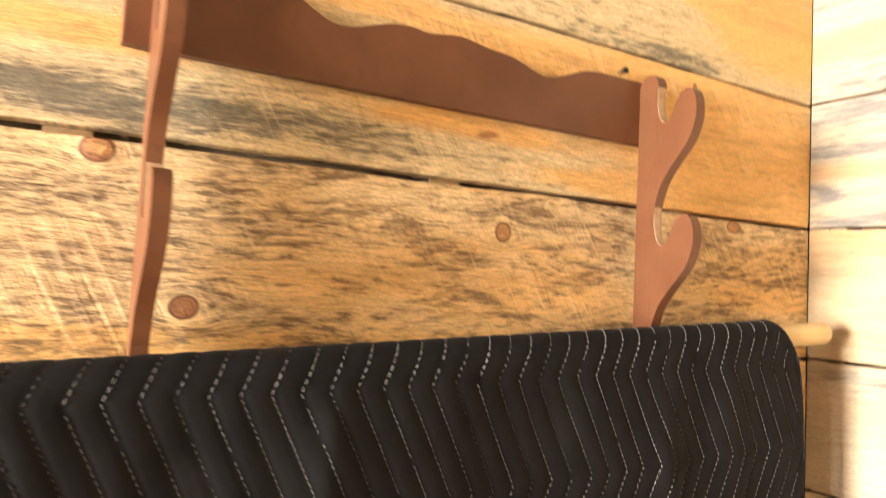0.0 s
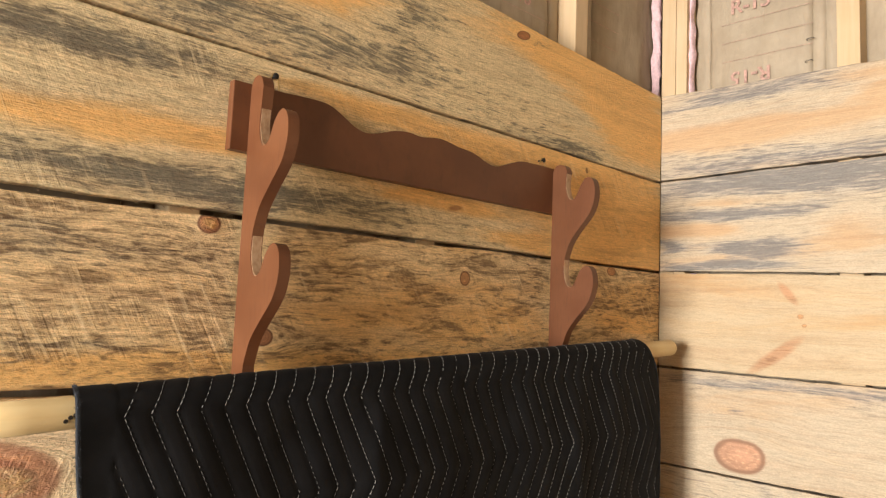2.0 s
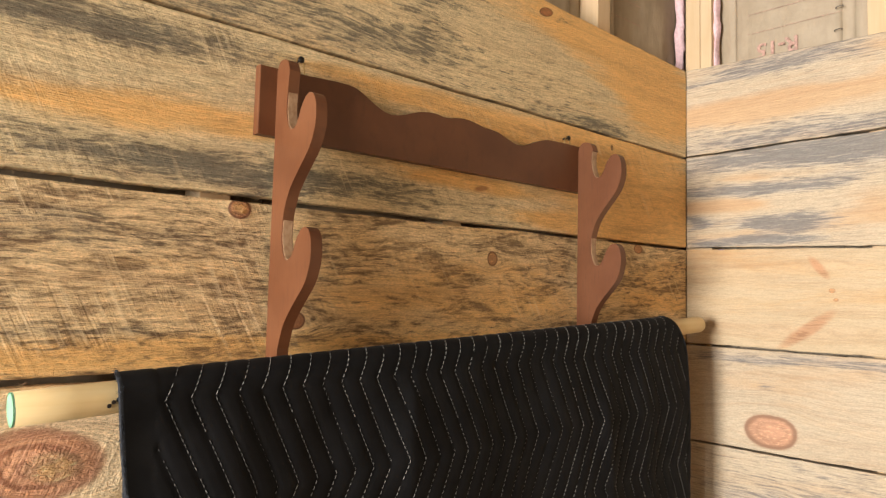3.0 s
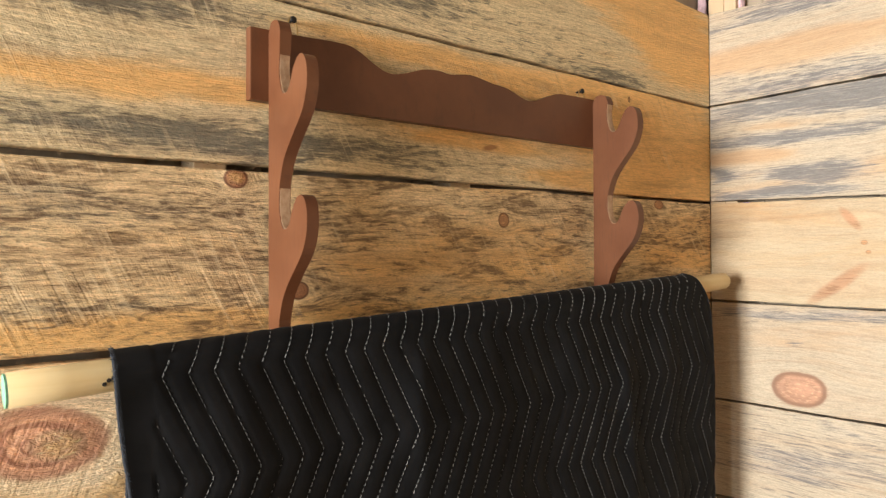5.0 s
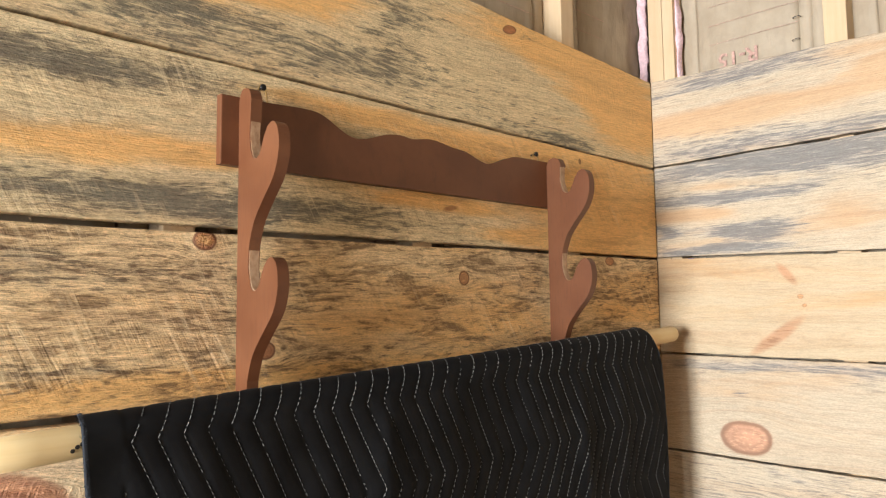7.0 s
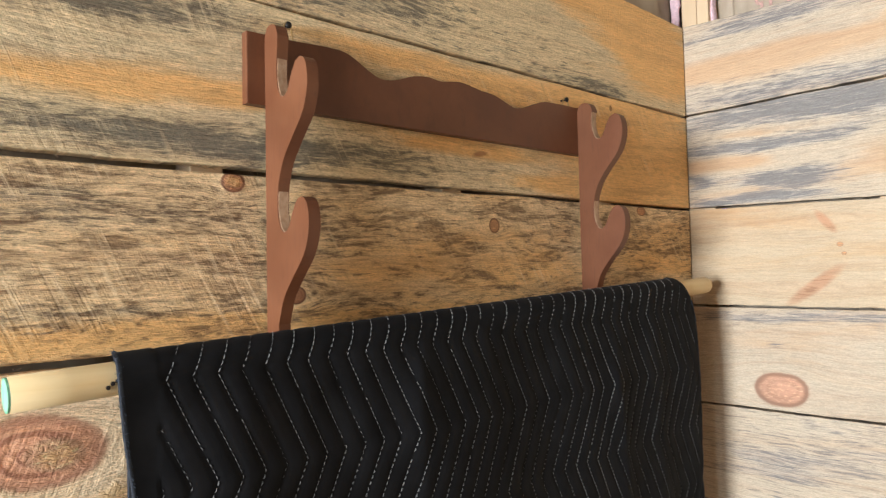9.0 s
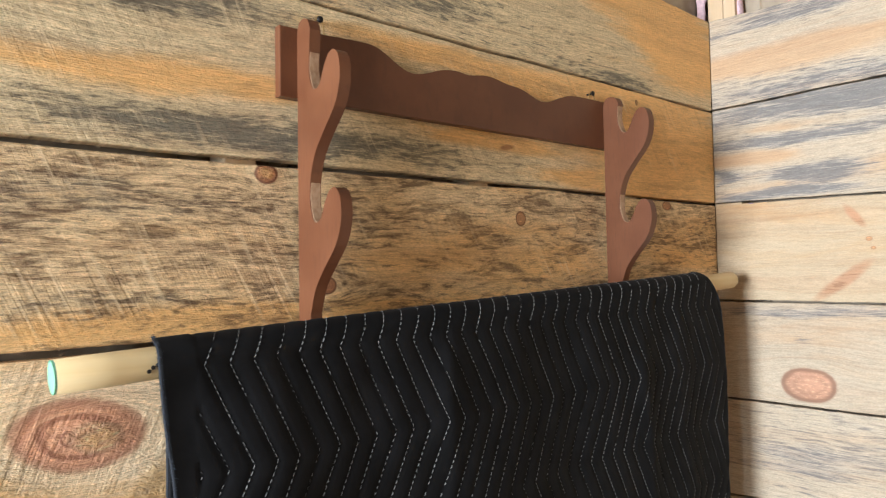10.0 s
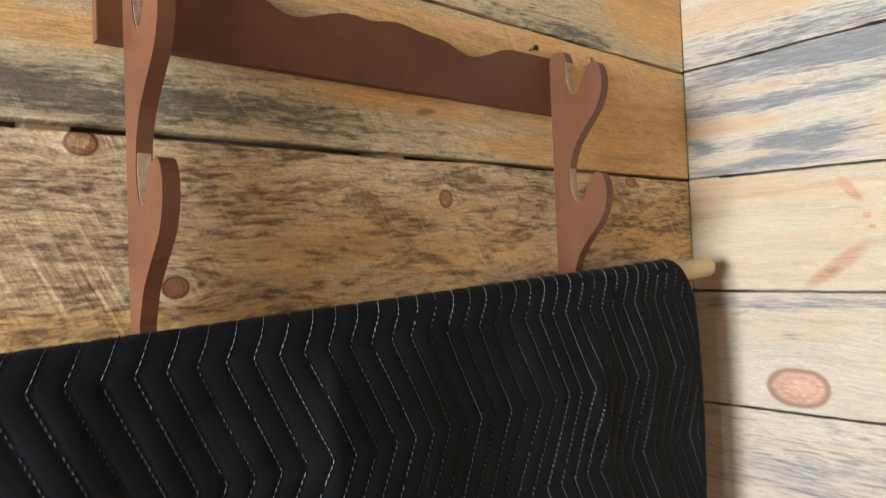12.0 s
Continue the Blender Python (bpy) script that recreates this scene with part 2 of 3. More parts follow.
M_RACK = stained_wood()
M_RAW = plain_wood("raw_notch_wood", (0.28, 0.155, 0.08), (0.46, 0.30, 0.18), 0.85, (150.0, 150.0, 90.0), 0.6)
M_POLE = plain_wood("pole_wood", (0.60, 0.43, 0.20), (0.70, 0.54, 0.29), 0.42, (3.0, 60.0, 60.0), 0.1)
M_STUD = plain_wood("stud_wood", (0.54, 0.385, 0.22), (0.62, 0.465, 0.29), 0.65, (90.0, 90.0, 5.0), 0.15)
M_KRAFT = kraft_paper()
M_PINK = plain("pink_fibreglass", (0.74, 0.52, 0.54), 0.95, 0.0, 160.0, 0.14, 0.6)
M_QUILT = quilt_cloth()
M_EDGE = plain("binding_cloth", (0.0075, 0.0098, 0.0150), 0.8, 0.0, 200.0, 0.3, 0.4)
M_FRAY = plain("frayed_fibre", (0.035, 0.045, 0.062), 0.9, 0.0, 200.0, 0.3, 0.0)
M_THREAD = plain("grey_thread", (0.14, 0.133, 0.12), 0.8, 0.0, 300.0, 0.3, 0.3)
M_INK = plain("red_ink", (0.46, 0.28, 0.225), 0.7, 0.0, 120.0, 0.3, 0.0)
M_GREEN = plain("green_paint", (0.19, 0.41, 0.26), 0.6, 0.0, 90.0, 0.15, 0.1)
M_IRON = plain("dark_steel", (0.03, 0.027, 0.025), 0.45, 0.8, 200.0, 0.3, 0.2)
M_BRASS = plain("brass_plate", (0.45, 0.30, 0.12), 0.4, 0.9, 200.0, 0.2, 0.1)
M_HOLE = plain("dark_hole", (0.02, 0.012, 0.006), 0.9, 0.0, 100.0, 0.3, 0.0)
M_BOARD = plain_wood("backing_board", (0.10, 0.068, 0.042), (0.16, 0.11, 0.07), 0.75, (4.0, 60.0, 60.0), 0.3)
# made pale so the unseen south wall throws fill light onto the planks
M_BOUNCE = plain_wood("bounce_board", (0.50, 0.37, 0.22), (0.62, 0.48, 0.30), 0.7, (4.0, 60.0, 60.0), 0.3)
M_CONCRETE = plain("concrete", (0.12, 0.115, 0.11), 0.8, 0.0, 6.0, 0.2, 0.3)
M_CEIL = plain("plasterboard", (0.22, 0.21, 0.19), 0.85, 0.0, 8.0, 0.06, 0.1)


# ---------------------------------------------------------------- mesh helpers
def part(name, bm, material, parent=None, label="", smooth=False):
    me = bpy.data.meshes.new(name)
    bmesh.ops.recalc_face_normals(bm, faces=bm.faces)
    bm.to_mesh(me)
    bm.free()
    me.materials.append(material)
    if smooth:
        for f in me.polygons:
            f.use_smooth = True
    ob = new(name, me)
    ob.parent = parent
    if label:
        ob["label"] = label
    return ob


def box(x0, x1, y0, y1, z0, z1, bevel=0.0):
    bm = bmesh.new()
    bmesh.ops.create_cube(bm, size=1)
    bmesh.ops.scale(bm, vec=(x1 - x0, y1 - y0, z1 - z0), verts=bm.verts)
    bmesh.ops.translate(bm, vec=((x0 + x1) / 2, (y0 + y1) / 2, (z0 + z1) / 2), verts=bm.verts)
    if bevel:
        bmesh.ops.bevel(bm, geom=bm.edges[:], offset=bevel, segments=2, affect="EDGES", profile=0.6)
    return bm


def slab(points, axis, a, b, bevel=0.0):
    """A closed outline pulled from a to b along x or y. points: (y, z) or (x, z)."""
    bm = bmesh.new()
    where = (lambda p, d: (d, p[0], p[1])) if axis == "x" else (lambda p, d: (p[0], d, p[1]))
    lo, hi = [bm.verts.new(where(p, a)) for p in points], [bm.verts.new(where(p, b)) for p in points]
    caps = [bm.faces.new(lo), bm.faces.new(hi[::-1])]
    for i in range(len(points)):
        j = (i + 1) % len(points)
        bm.faces.new((lo[i], hi[i], hi[j], lo[j]))
    if bevel:
        rim = [e for f in caps for e in f.edges]
        bmesh.ops.bevel(bm, geom=rim, offset=bevel, segments=2, affect="EDGES", profile=0.6, clamp_overlap=True)
    return bm


def smooth_line(points, steps=5):
    """A Catmull-Rom curve through points."""
    out = []
    for i in range(len(points) - 1):
        p = [Vector(points[max(0, min(len(points) - 1, i + k))]) for k in (-1, 0, 1, 2)]
        for s in range(steps):
            t = s / steps
            out.append(0.5 * (2 * p[1] + (p[2] - p[0]) * t + (2 * p[0] - 5 * p[1] + 4 * p[2] - p[3]) * t * t
                              + (3 * p[1] - p[0] - 3 * p[2] + p[3]) * t ** 3))
    out.append(Vector(points[-1]))
    return [tuple(v) for v in out]


def tube(a, b, r, seg=28, round_end=0.0):
    """A rod from a to b, with its ends eased over."""
    bm = bmesh.new()
    a, b = Vector(a), Vector(b)
    way = (b - a).normalized()
    side = way.cross(Vector((0, 0, 1))).normalized()
    up = side.cross(way)
    n = 24
    rings = [(a, r - 0.0012), (a + way * 0.0012, r)]
    rings += [(a.lerp(b, k / n), r * (1 + 0.012 * math.sin(k * 1.7))) for k in range(1, n)]
    if round_end:
        rings += [(b - way * round_end * (1 - math.sin(q)), r * (0.25 + 0.75 * math.cos(q))) for q in (0, 0.4, 0.8, 1.15, 1.5)]
    else:
        rings += [(b - way * 0.0012, r), (b, r - 0.0012)]
    loops = []
    for c, q in rings:
        loops.append([bm.verts.new(c + (side * math.cos(2 * math.pi * k / seg) + up * math.sin(2 * math.pi * k / seg)) * q) for k in range(seg)])
    for lo, hi in zip(loops, loops[1:]):
        for k in range(seg):
            bm.faces.new((lo[k], lo[(k + 1) % seg], hi[(k + 1) % seg], hi[k]))
    bm.faces.new(loops[0][::-1])
    bm.faces.new(loops[-1])
    return bm


def wire(points, r, seg=8):
    """A bent round wire through points."""
    bm = bmesh.new()
    pts = [Vector(p) for p in smooth_line(points, 5)]
    loops = []
    for i, p in enumerate(pts):
        way = (pts[min(i + 1, len(pts) - 1)] - pts[max(i - 1, 0)]).normalized()
        side = way.cross(Vector((0.13, 0.95, 0.21))).normalized()
        up = side.cross(way)
        loops.append([bm.verts.new(p + (side * math.cos(2 * math.pi * k / seg) + up * math.sin(2 * math.pi * k / seg)) * r) for k in range(seg)])
    for lo, hi in zip(loops, loops[1:]):
        for k in range(seg):
            bm.faces.new((lo[k], lo[(k + 1) % seg], hi[(k + 1) % seg], hi[k]))
    bm.faces.new(loops[0][::-1])
    bm.faces.new(loops[-1])
    return bm


# ---------------------------------------------------------------- the room's shell
SPLAY = 3.5                      # the corner opens a little past square
WALL_L = pose(0, 0, 0, 0, 0, 180)           # local x runs from the corner along the wall, local -y is into the wall
WALL_R = pose(0, 0, 0, 0, 0, -90 + SPLAY)   # local x runs from the corner along the wall, local +y is into the wall
LENGTH_L, LENGTH_R, HIGH = 4.2, 3.6, 2.44

floor = tagged(part("floor", box(-4.5, 0.6, -3.9, 0.4, -0.12, 0), M_CONCRETE), "grey concrete floor slab of the shed", "floor", kind="structure")
ceiling = tagged(part("ceiling", box(-4.5, 0.6, -3.9, 0.4, HIGH, HIGH + 0.06), M_CEIL), "grey plasterboard ceiling over the shed", "ceiling", kind="structure")


def empty(name, m=None):
    ob = new(name)
    if m is not None:
        ob.matrix_world = m
    return ob


def joined(name, bms, material, parent=None):
    bm = bmesh.new()
    for b in bms:
        me = bpy.data.meshes.new("join")
        b.to_mesh(me)
        b.free()
        bm.from_mesh(me)
        bpy.data.meshes.remove(me)
    return part(name, bm, material, parent)


# west wall with a window opening, closed south wall: unseen, pale to bounce fill
west = tagged(joined("wall_west", [box(-4.32, -4.2, -3.75, -1.13, 0, HIGH), box(-4.32, -4.2, -0.15, 0.25, 0, HIGH), box(-4.32, -4.2, -1.13, -0.15, 2.06, HIGH), box(-4.32, -4.2, -1.13, -0.15, 0, 0.94)], M_BOARD),
              "unpainted board wall with an unglazed window opening", "wall", kind="structure")
south = tagged(part("wall_south", box(-4.2, 0.5, -3.72, -3.6, 0, HIGH), M_BOUNCE), "pale board wall, unseen, that bounces fill light", "wall", kind="structure")


# ---------------------------------------------------------------- planks on the two walls
def plank_mesh(length, z0a, z0b, z1a, z1b, seed, into, span, thick=0.02):
    """A sawn plank: from the corner (a) to `span` metres out (b) its lower edge goes z0a to z0b, its upper z1a to z1b. Edges a little ragged."""
    rnd = random.Random(seed)
    n = 220
    bm = bmesh.new()
    rows = []
    for i in range(n + 1):
        u = length * (i / n) ** 1.35
        f = u / span
        jit = [0.0011 * noise.noise((u * 40, seed, k * 9)) + 0.0022 * noise.noise((u * 7, seed + 5, k * 7)) for k in (0, 1)]
        lo = z0a + (z0b - z0a) * f + 0.0022 + jit[0]
        hi = z1a + (z1b - z1a) * f - 0.0022 + jit[1]
        cup = 0.0012 * noise.noise((u * 1.5, seed, 3))
        e = 0.0014
        sect = [(thick, lo), (e, lo), (0.0004, lo + e), (cup * 0.5, lo + (hi - lo) * 0.3), (cup * 0.5, lo + (hi - lo) * 0.7), (0.0004, hi - e), (e, hi), (thick, hi)]
        rows.append([bm.verts.new((u, into * d, z)) for d, z in sect])
    for a, b in zip(rows, rows[1:]):
        for k in range(len(a)):
            j = (k + 1) % len(a)
            bm.faces.new((a[k], a[j], b[j], b[k]))
    bm.faces.new(rows[0])
    bm.faces.new(rows[-1][::-1])
    return bm


def plank(parent, into, length, mids, material, seed, z0a, z0b, z1a, z1b, span):
    mid = mids
    bm = plank_mesh(length, z0a - mid, z0b - mid, z1a - mid, z1b - mid, seed, into, span)
    ob = part("plank", bm, material, parent)
    ob.location = (0.0010, 0, mid)
    return ob


wall_left = tagged(empty("wall_north", WALL_L), "wall of horizontal rough-sawn blue-stained pine planks", "wall", kind="structure")
wall_right = tagged(empty("wall_east", WALL_R), "wall of horizontal pale pine planks with grey stain and knots", "wall", kind="structure")

TAN = (0.40, 0.20, 0.10)
# joints, corner height and height `span` metres out, from the top plank down
JL = [(1.976, 2.03), (1.789, 1.802), (1.601, 1.598), (1.407, 1.396), (1.215, 1.20), (1.02, 1.01), (0.83, 0.82), (0.64, 0.63), (0.45, 0.44), (0.26, 0.25), (0.07, 0.07)]
JR = [(1.977, 1.962), (1.791, 1.794), (1.601, 1.591), (1.408, 1.403), (1.216, 1.213), (1.026, 1.050), (0.835, 0.85), (0.645, 0.65), (0.455, 0.455), (0.265, 0.265), (0.075, 0.075)]
LEFT = [
    pine("pine_l_top", 1, warmth=0.30, stain=0.40, dash=0.8, smoke=0.14, saw=0.45,
         warm_at=[(0.87, 0.035, 0.15, 0.045, 0.6), (0.30, 0.075, 0.24, 0.05, 0.42), (0.10, 0.01, 0.20, 0.085, 0.5), (0.55, -0.05, 0.20, 0.05, -0.4)],
         stain_at=[(0.78, -0.035, 0.15, 0.04, 0.24), (0.69, 0.05, 0.06, 0.05, 0.26), (0.52, -0.03, 0.12, 0.04, 0.10), (0.29, -0.08, 0.09, 0.02, 0.3), (1.0, -0.02, 0.1, 0.05, 0.2), (0.37, 0.085, 0.08, 0.012, 0.3)],
         clear_at=[(0.28, 0.06, 0.22, 0.05, 0.4), (0.10, 0.02, 0.20, 0.08, 0.6), (0.87, 0.035, 0.12, 0.035, 0.45), (0.5, -0.02, 0.1, 0.05, 0.06)], knots=[(0.436, 0.092, 0.016, 0.007, (0.26, 0.08, 0.03), -15, 0.7)]),
    pine("pine_l_upper", 2, warmth=0.34, stain=0.38, dash=0.6, smoke=0.28, saw=1.1,
         warm_at=[(0.17, 0.0, 0.20, 0.12, 0.8), (1.05, -0.012, 0.26, 0.018, 0.42), (0.60, -0.035, 0.14, 0.014, 0.5), (0.40, -0.075, 0.12, 0.014, 0.5), (0.6, 0.07, 0.3, 0.03, 0.3)],
         stain_at=[(1.15, 0.068, 0.22, 0.022, 0.36), (1.02, -0.068, 0.18, 0.016, 0.40), (1.1, -0.045, 0.2, 0.02, 0.12), (0.76, -0.055, 0.12, 0.022, 0.22)],
         clear_at=[(0.17, 0.0, 0.2, 0.12, 0.6), (1.05, -0.005, 0.2, 0.028, 0.4), (0.55, 0.04, 0.4, 0.05, 0.35)],
         knots=[(0.578, -0.040, 0.014, 0.004, (0.26, 0.10, 0.035), -12), (0.252, 0.076, 0.0035, 0.005, (0.10, 0.04, 0.015))]),
    pine("pine_l_middle", 3, pale=(0.68, 0.49, 0.265), warmth=0.47, stain=0.35, dash=0.85, smoke=0.82, saw=1.35, grey=(0.13, 0.10, 0.07),
         warm_at=[(0.6, -0.086, 0.7, 0.014, 0.45), (0.45, -0.02, 0.2, 0.03, 0.15)],
         # the first patch, at 0.86, only darkens the plank beside the left arm
         stain_at=[(0.86, 0.0, 0.09, 0.07, 0.15), (1.10, 0.045, 0.10, 0.016, 0.22), (1.12, -0.062, 0.16, 0.013, 0.26), (0.95, -0.015, 0.06, 0.012, 0.2), (1.28, 0.02, 0.1, 0.04, 0.15)],
         clear_at=[(1.08, -0.02, 0.13, 0.03, 0.2)],
         knots=[(0.963, 0.080, 0.013, 0.011, (0.34, 0.13, 0.055), 0, 0.9), (0.552, 0.045, 0.010, 0.0105, (0.36, 0.17, 0.07), 0, 0.95), (0.885, -0.05, 0.012, 0.010, (0.22, 0.085, 0.035), 0, 0.9), (0.168, 0.085, 0.013, 0.008, (0.34, 0.15, 0.06), 0, 0.8)],
         rough_at=[(0.963, 0.08, 0.013, 0.011, 1.2)]),
    pine("pine_l_lower", 4, pale=(0.84, 0.63, 0.38), warmth=0.46, stain=0.12, dash=0.7, smoke=0.06, saw=1.8, saw_turn=112,
         knots=[(1.155, 0.004, 0.056, 0.033, (0.52, 0.17, 0.085), 6, 0.42, 0.6), (1.140, 0.000, 0.024, 0.015, (0.66, 0.36, 0.19), 6, 0.45)],
         rough_at=[(1.140, 0.0, 0.025, 0.016, 1.0), (1.075, -0.06, 0.035, 0.035, 1.3), (1.26, -0.04, 0.07, 0.035, 1.2), (1.17, -0.075, 0.06, 0.018, 0.9)]),
]
PALE_R, GREY_R, WARM_R, WASH_R = (0.52, 0.425, 0.30), (0.135, 0.134, 0.138), (0.54, 0.365, 0.21), (0.36, 0.335, 0.305)
RIGHT = [
    pine("pine_r_top", 5, pale=PALE_R, warm=WARM_R, grey=GREY_R, warmth=0.36, stain=0.40, dash=0.8, grain=0.36, ink=0.74, shred=0.9, wash=WASH_R, run=15.0, smoke=0.1, saw=0.12, warm_at=[(0.15, -0.012, 0.25, 0.020, 0.42), (0.42, 0.02, 0.08, 0.05, 0.35)],
         stain_at=[(0.20, 0.062, 0.22, 0.022, 0.24), (0.25, -0.068, 0.25, 0.02, 0.22)], clear_at=[(0.2, -0.008, 0.3, 0.025, 0.35), (0.44, 0.05, 0.07, 0.05, 0.3)],
         knots=[(0.41, 0.094, 0.03, 0.010, (0.42, 0.15, 0.07))]),
    pine("pine_r_upper", 6, pale=PALE_R, warm=WARM_R, grey=(0.15, 0.15, 0.15), warmth=0.40, stain=0.41, dash=0.7, grain=0.36, ink=0.74, shred=0.9, wash=WASH_R, run=15.0, smoke=0.1, saw=0.12,
         stain_at=[(0.28, 0.075, 0.28, 0.022, 0.42), (0.15, 0.018, 0.16, 0.011, 0.42), (0.20, -0.052, 0.10, 0.018, 0.45), (0.02, -0.045, 0.03, 0.022, 0.4), (0.12, -0.085, 0.12, 0.008, 0.4)],
         clear_at=[(0.10, -0.014, 0.2, 0.014, 0.3), (0.14, 0.046, 0.12, 0.010, 0.25), (0.36, -0.05, 0.06, 0.05, 0.35), (0.09, -0.068, 0.05, 0.008, 0.3)], warm_at=[(0.06, -0.012, 0.10, 0.02, 0.45), (0.12, 0.045, 0.1, 0.01, 0.3), (0.36, -0.03, 0.07, 0.04, 0.2)]),
    pine("pine_r_middle", 7, pale=(0.55, 0.43, 0.275), warm=(0.54, 0.34, 0.165), warmth=0.40, grain=0.25, stain=0.04, smoke=0.1, saw=0.06,
         knots=[(0.250, 0.054, 0.024, 0.0075, TAN, -50, 0.35), (0.272, 0.012, 0.005, 0.004, (0.36, 0.16, 0.06), 0, 0.3), (0.278, -0.004, 0.004, 0.003, (0.36, 0.16, 0.06), 0, 0.3), (0.072, 0.095, 0.009, 0.004, (0.10, 0.11, 0.30), 0, 0.3),
                (0.228, -0.060, 0.055, 0.011, TAN, 36, 0.35)]),
    pine("pine_r_lower", 8, pale=PALE_R, warm=WARM_R, grey=GREY_R, warmth=0.36, stain=0.25, dash=0.7, grain=0.36, ink=0.74, shred=0.9, wash=WASH_R, run=15.0, smoke=0.1, saw=0.12, stain_at=[(0.22, 0.078, 0.30, 0.013, 0.38), (0.17, 0.025, 0.04, 0.012, 0.3), (0.38, 0.06, 0.06, 0.02, 0.2)],
         clear_at=[(0.164, -0.055, 0.12, 0.04, 0.4), (0.35, -0.03, 0.1, 0.04, 0.3)], knots=[(0.164, -0.057, 0.044, 0.029, (0.43, 0.215, 0.125), 0, 0.75)]),
    pine("pine_r_bottom", 9, pale=PALE_R, warm=WARM_R, grey=GREY_R, warmth=0.38, stain=0.40, dash=0.7, grain=0.36, ink=0.74, shred=0.9, wash=WASH_R, run=15.0, smoke=0.1, saw=0.12, stain_at=[(0.15, -0.02, 0.1, 0.04, 0.12)]),
]
for k in range(10):
    (a1, b1), (a0, b0) = JL[k], JL[k + 1]
    sink = (0.0, 0.0, 0.0045, 0.004)[k] if k < 4 else 0.0
    plank(wall_left, -1, LENGTH_L, (a1 + a0) / 2, LEFT[min(k, 3)], 20 + k, a0, b0, a1 - sink * 0.2, b1 - sink, 1.17)
    (a1, b1), (a0, b0) = JR[k], JR[k + 1]
    plank(wall_right, 1, LENGTH_R, (a1 + a0) / 2, RIGHT[min(k, 4)], 50 + k, a0, b0, a1, b1, 0.40)


# ---------------------------------------------------------------- studs and insulation behind the planks
def stud(parent, into, u0, u1, z0=0.0, z1=HIGH):
    d = sorted((into * 0.0205, into * 0.108))
    return part("stud", box(u0, u1, d[0], d[1], z0, z1, 0.002), M_STUD, parent, "planed softwood stud")


def batt(parent, into, u0, u1, seed, z0=0.03, z1=2.40):
    """Paper-faced insulation batt: a face that swells between the studs, its edges creased in."""
    bm = bmesh.new()
    nu, nz = 60, 110
    grid = []
    for i in range(nu + 1):
        f = i / nu
        col = []
        for j in range(nz + 1):
            z = z0 + (z1 - z0) * j / nz
            swell = 0.022 * (math.sin(math.pi * f) ** 0.45) - 0.020
            swell += 0.0035 * noise.noise((f * 5, z * 9, seed)) + 0.002 * noise.noise((f * 16, z * 22, seed))
            crease = 0.007 * math.exp(-((f - 0.82) / 0.02) ** 2) + 0.006 * math.exp(-((f - 0.13) / 0.02) ** 2) + 0.004 * math.exp(-((f - 0.90) / 0.012) ** 2)
            col.append(bm.verts.new((u0 + (u1 - u0) * f, into * (0.063 - swell + crease), z)))
        grid.append(col)
    for a, b in zip(grid, grid[1:]):
        for j in range(nz):
            bm.faces.new((a[j], b[j], b[j + 1], a[j + 1]))
    ob = part("insulation", bm, M_KRAFT, parent, "tan paper face of an insulation batt", smooth=True)
    solid = ob.modifiers.new("thick", "SOLIDIFY")
    solid.thickness, solid.offset = 0.03, 0
    return ob


for parent, into, starts, end in ((wall_left, -1, [0.233, 0.600, 0.967, 1.334, 1.70, 2.07, 2.43, 2.80, 3.17, 3.53, 3.90], LENGTH_L),
                                  (wall_right, 1, [0.331, 0.698, 1.065, 1.43, 1.80, 2.16, 2.53, 2.90, 3.26], LENGTH_R)):
    for i, s in enumerate(starts):
        stud(parent, into, s, s + 0.038)
        e = starts[i + 1] if i + 1 < len(starts) else end
        batt(parent, into, s + 0.0385, e - 0.0005, 70 + i + 13 * into)
    if into < 0:
        batt(parent, into, -0.104, starts[0] - 0.0005, 91)
    else:
        stud(parent, into, -0.0115, 0.0200)
        stud(parent, into, 0.0208, 0.0450)
        batt(parent, into, 0.0455, starts[0] - 0.0005, 92)
    sheath = sorted((into * 0.11, into * 0.13))
    part("sheathing", box(-0.1, end, sheath[0], sheath[1], 0, HIGH), M_BOARD, parent)


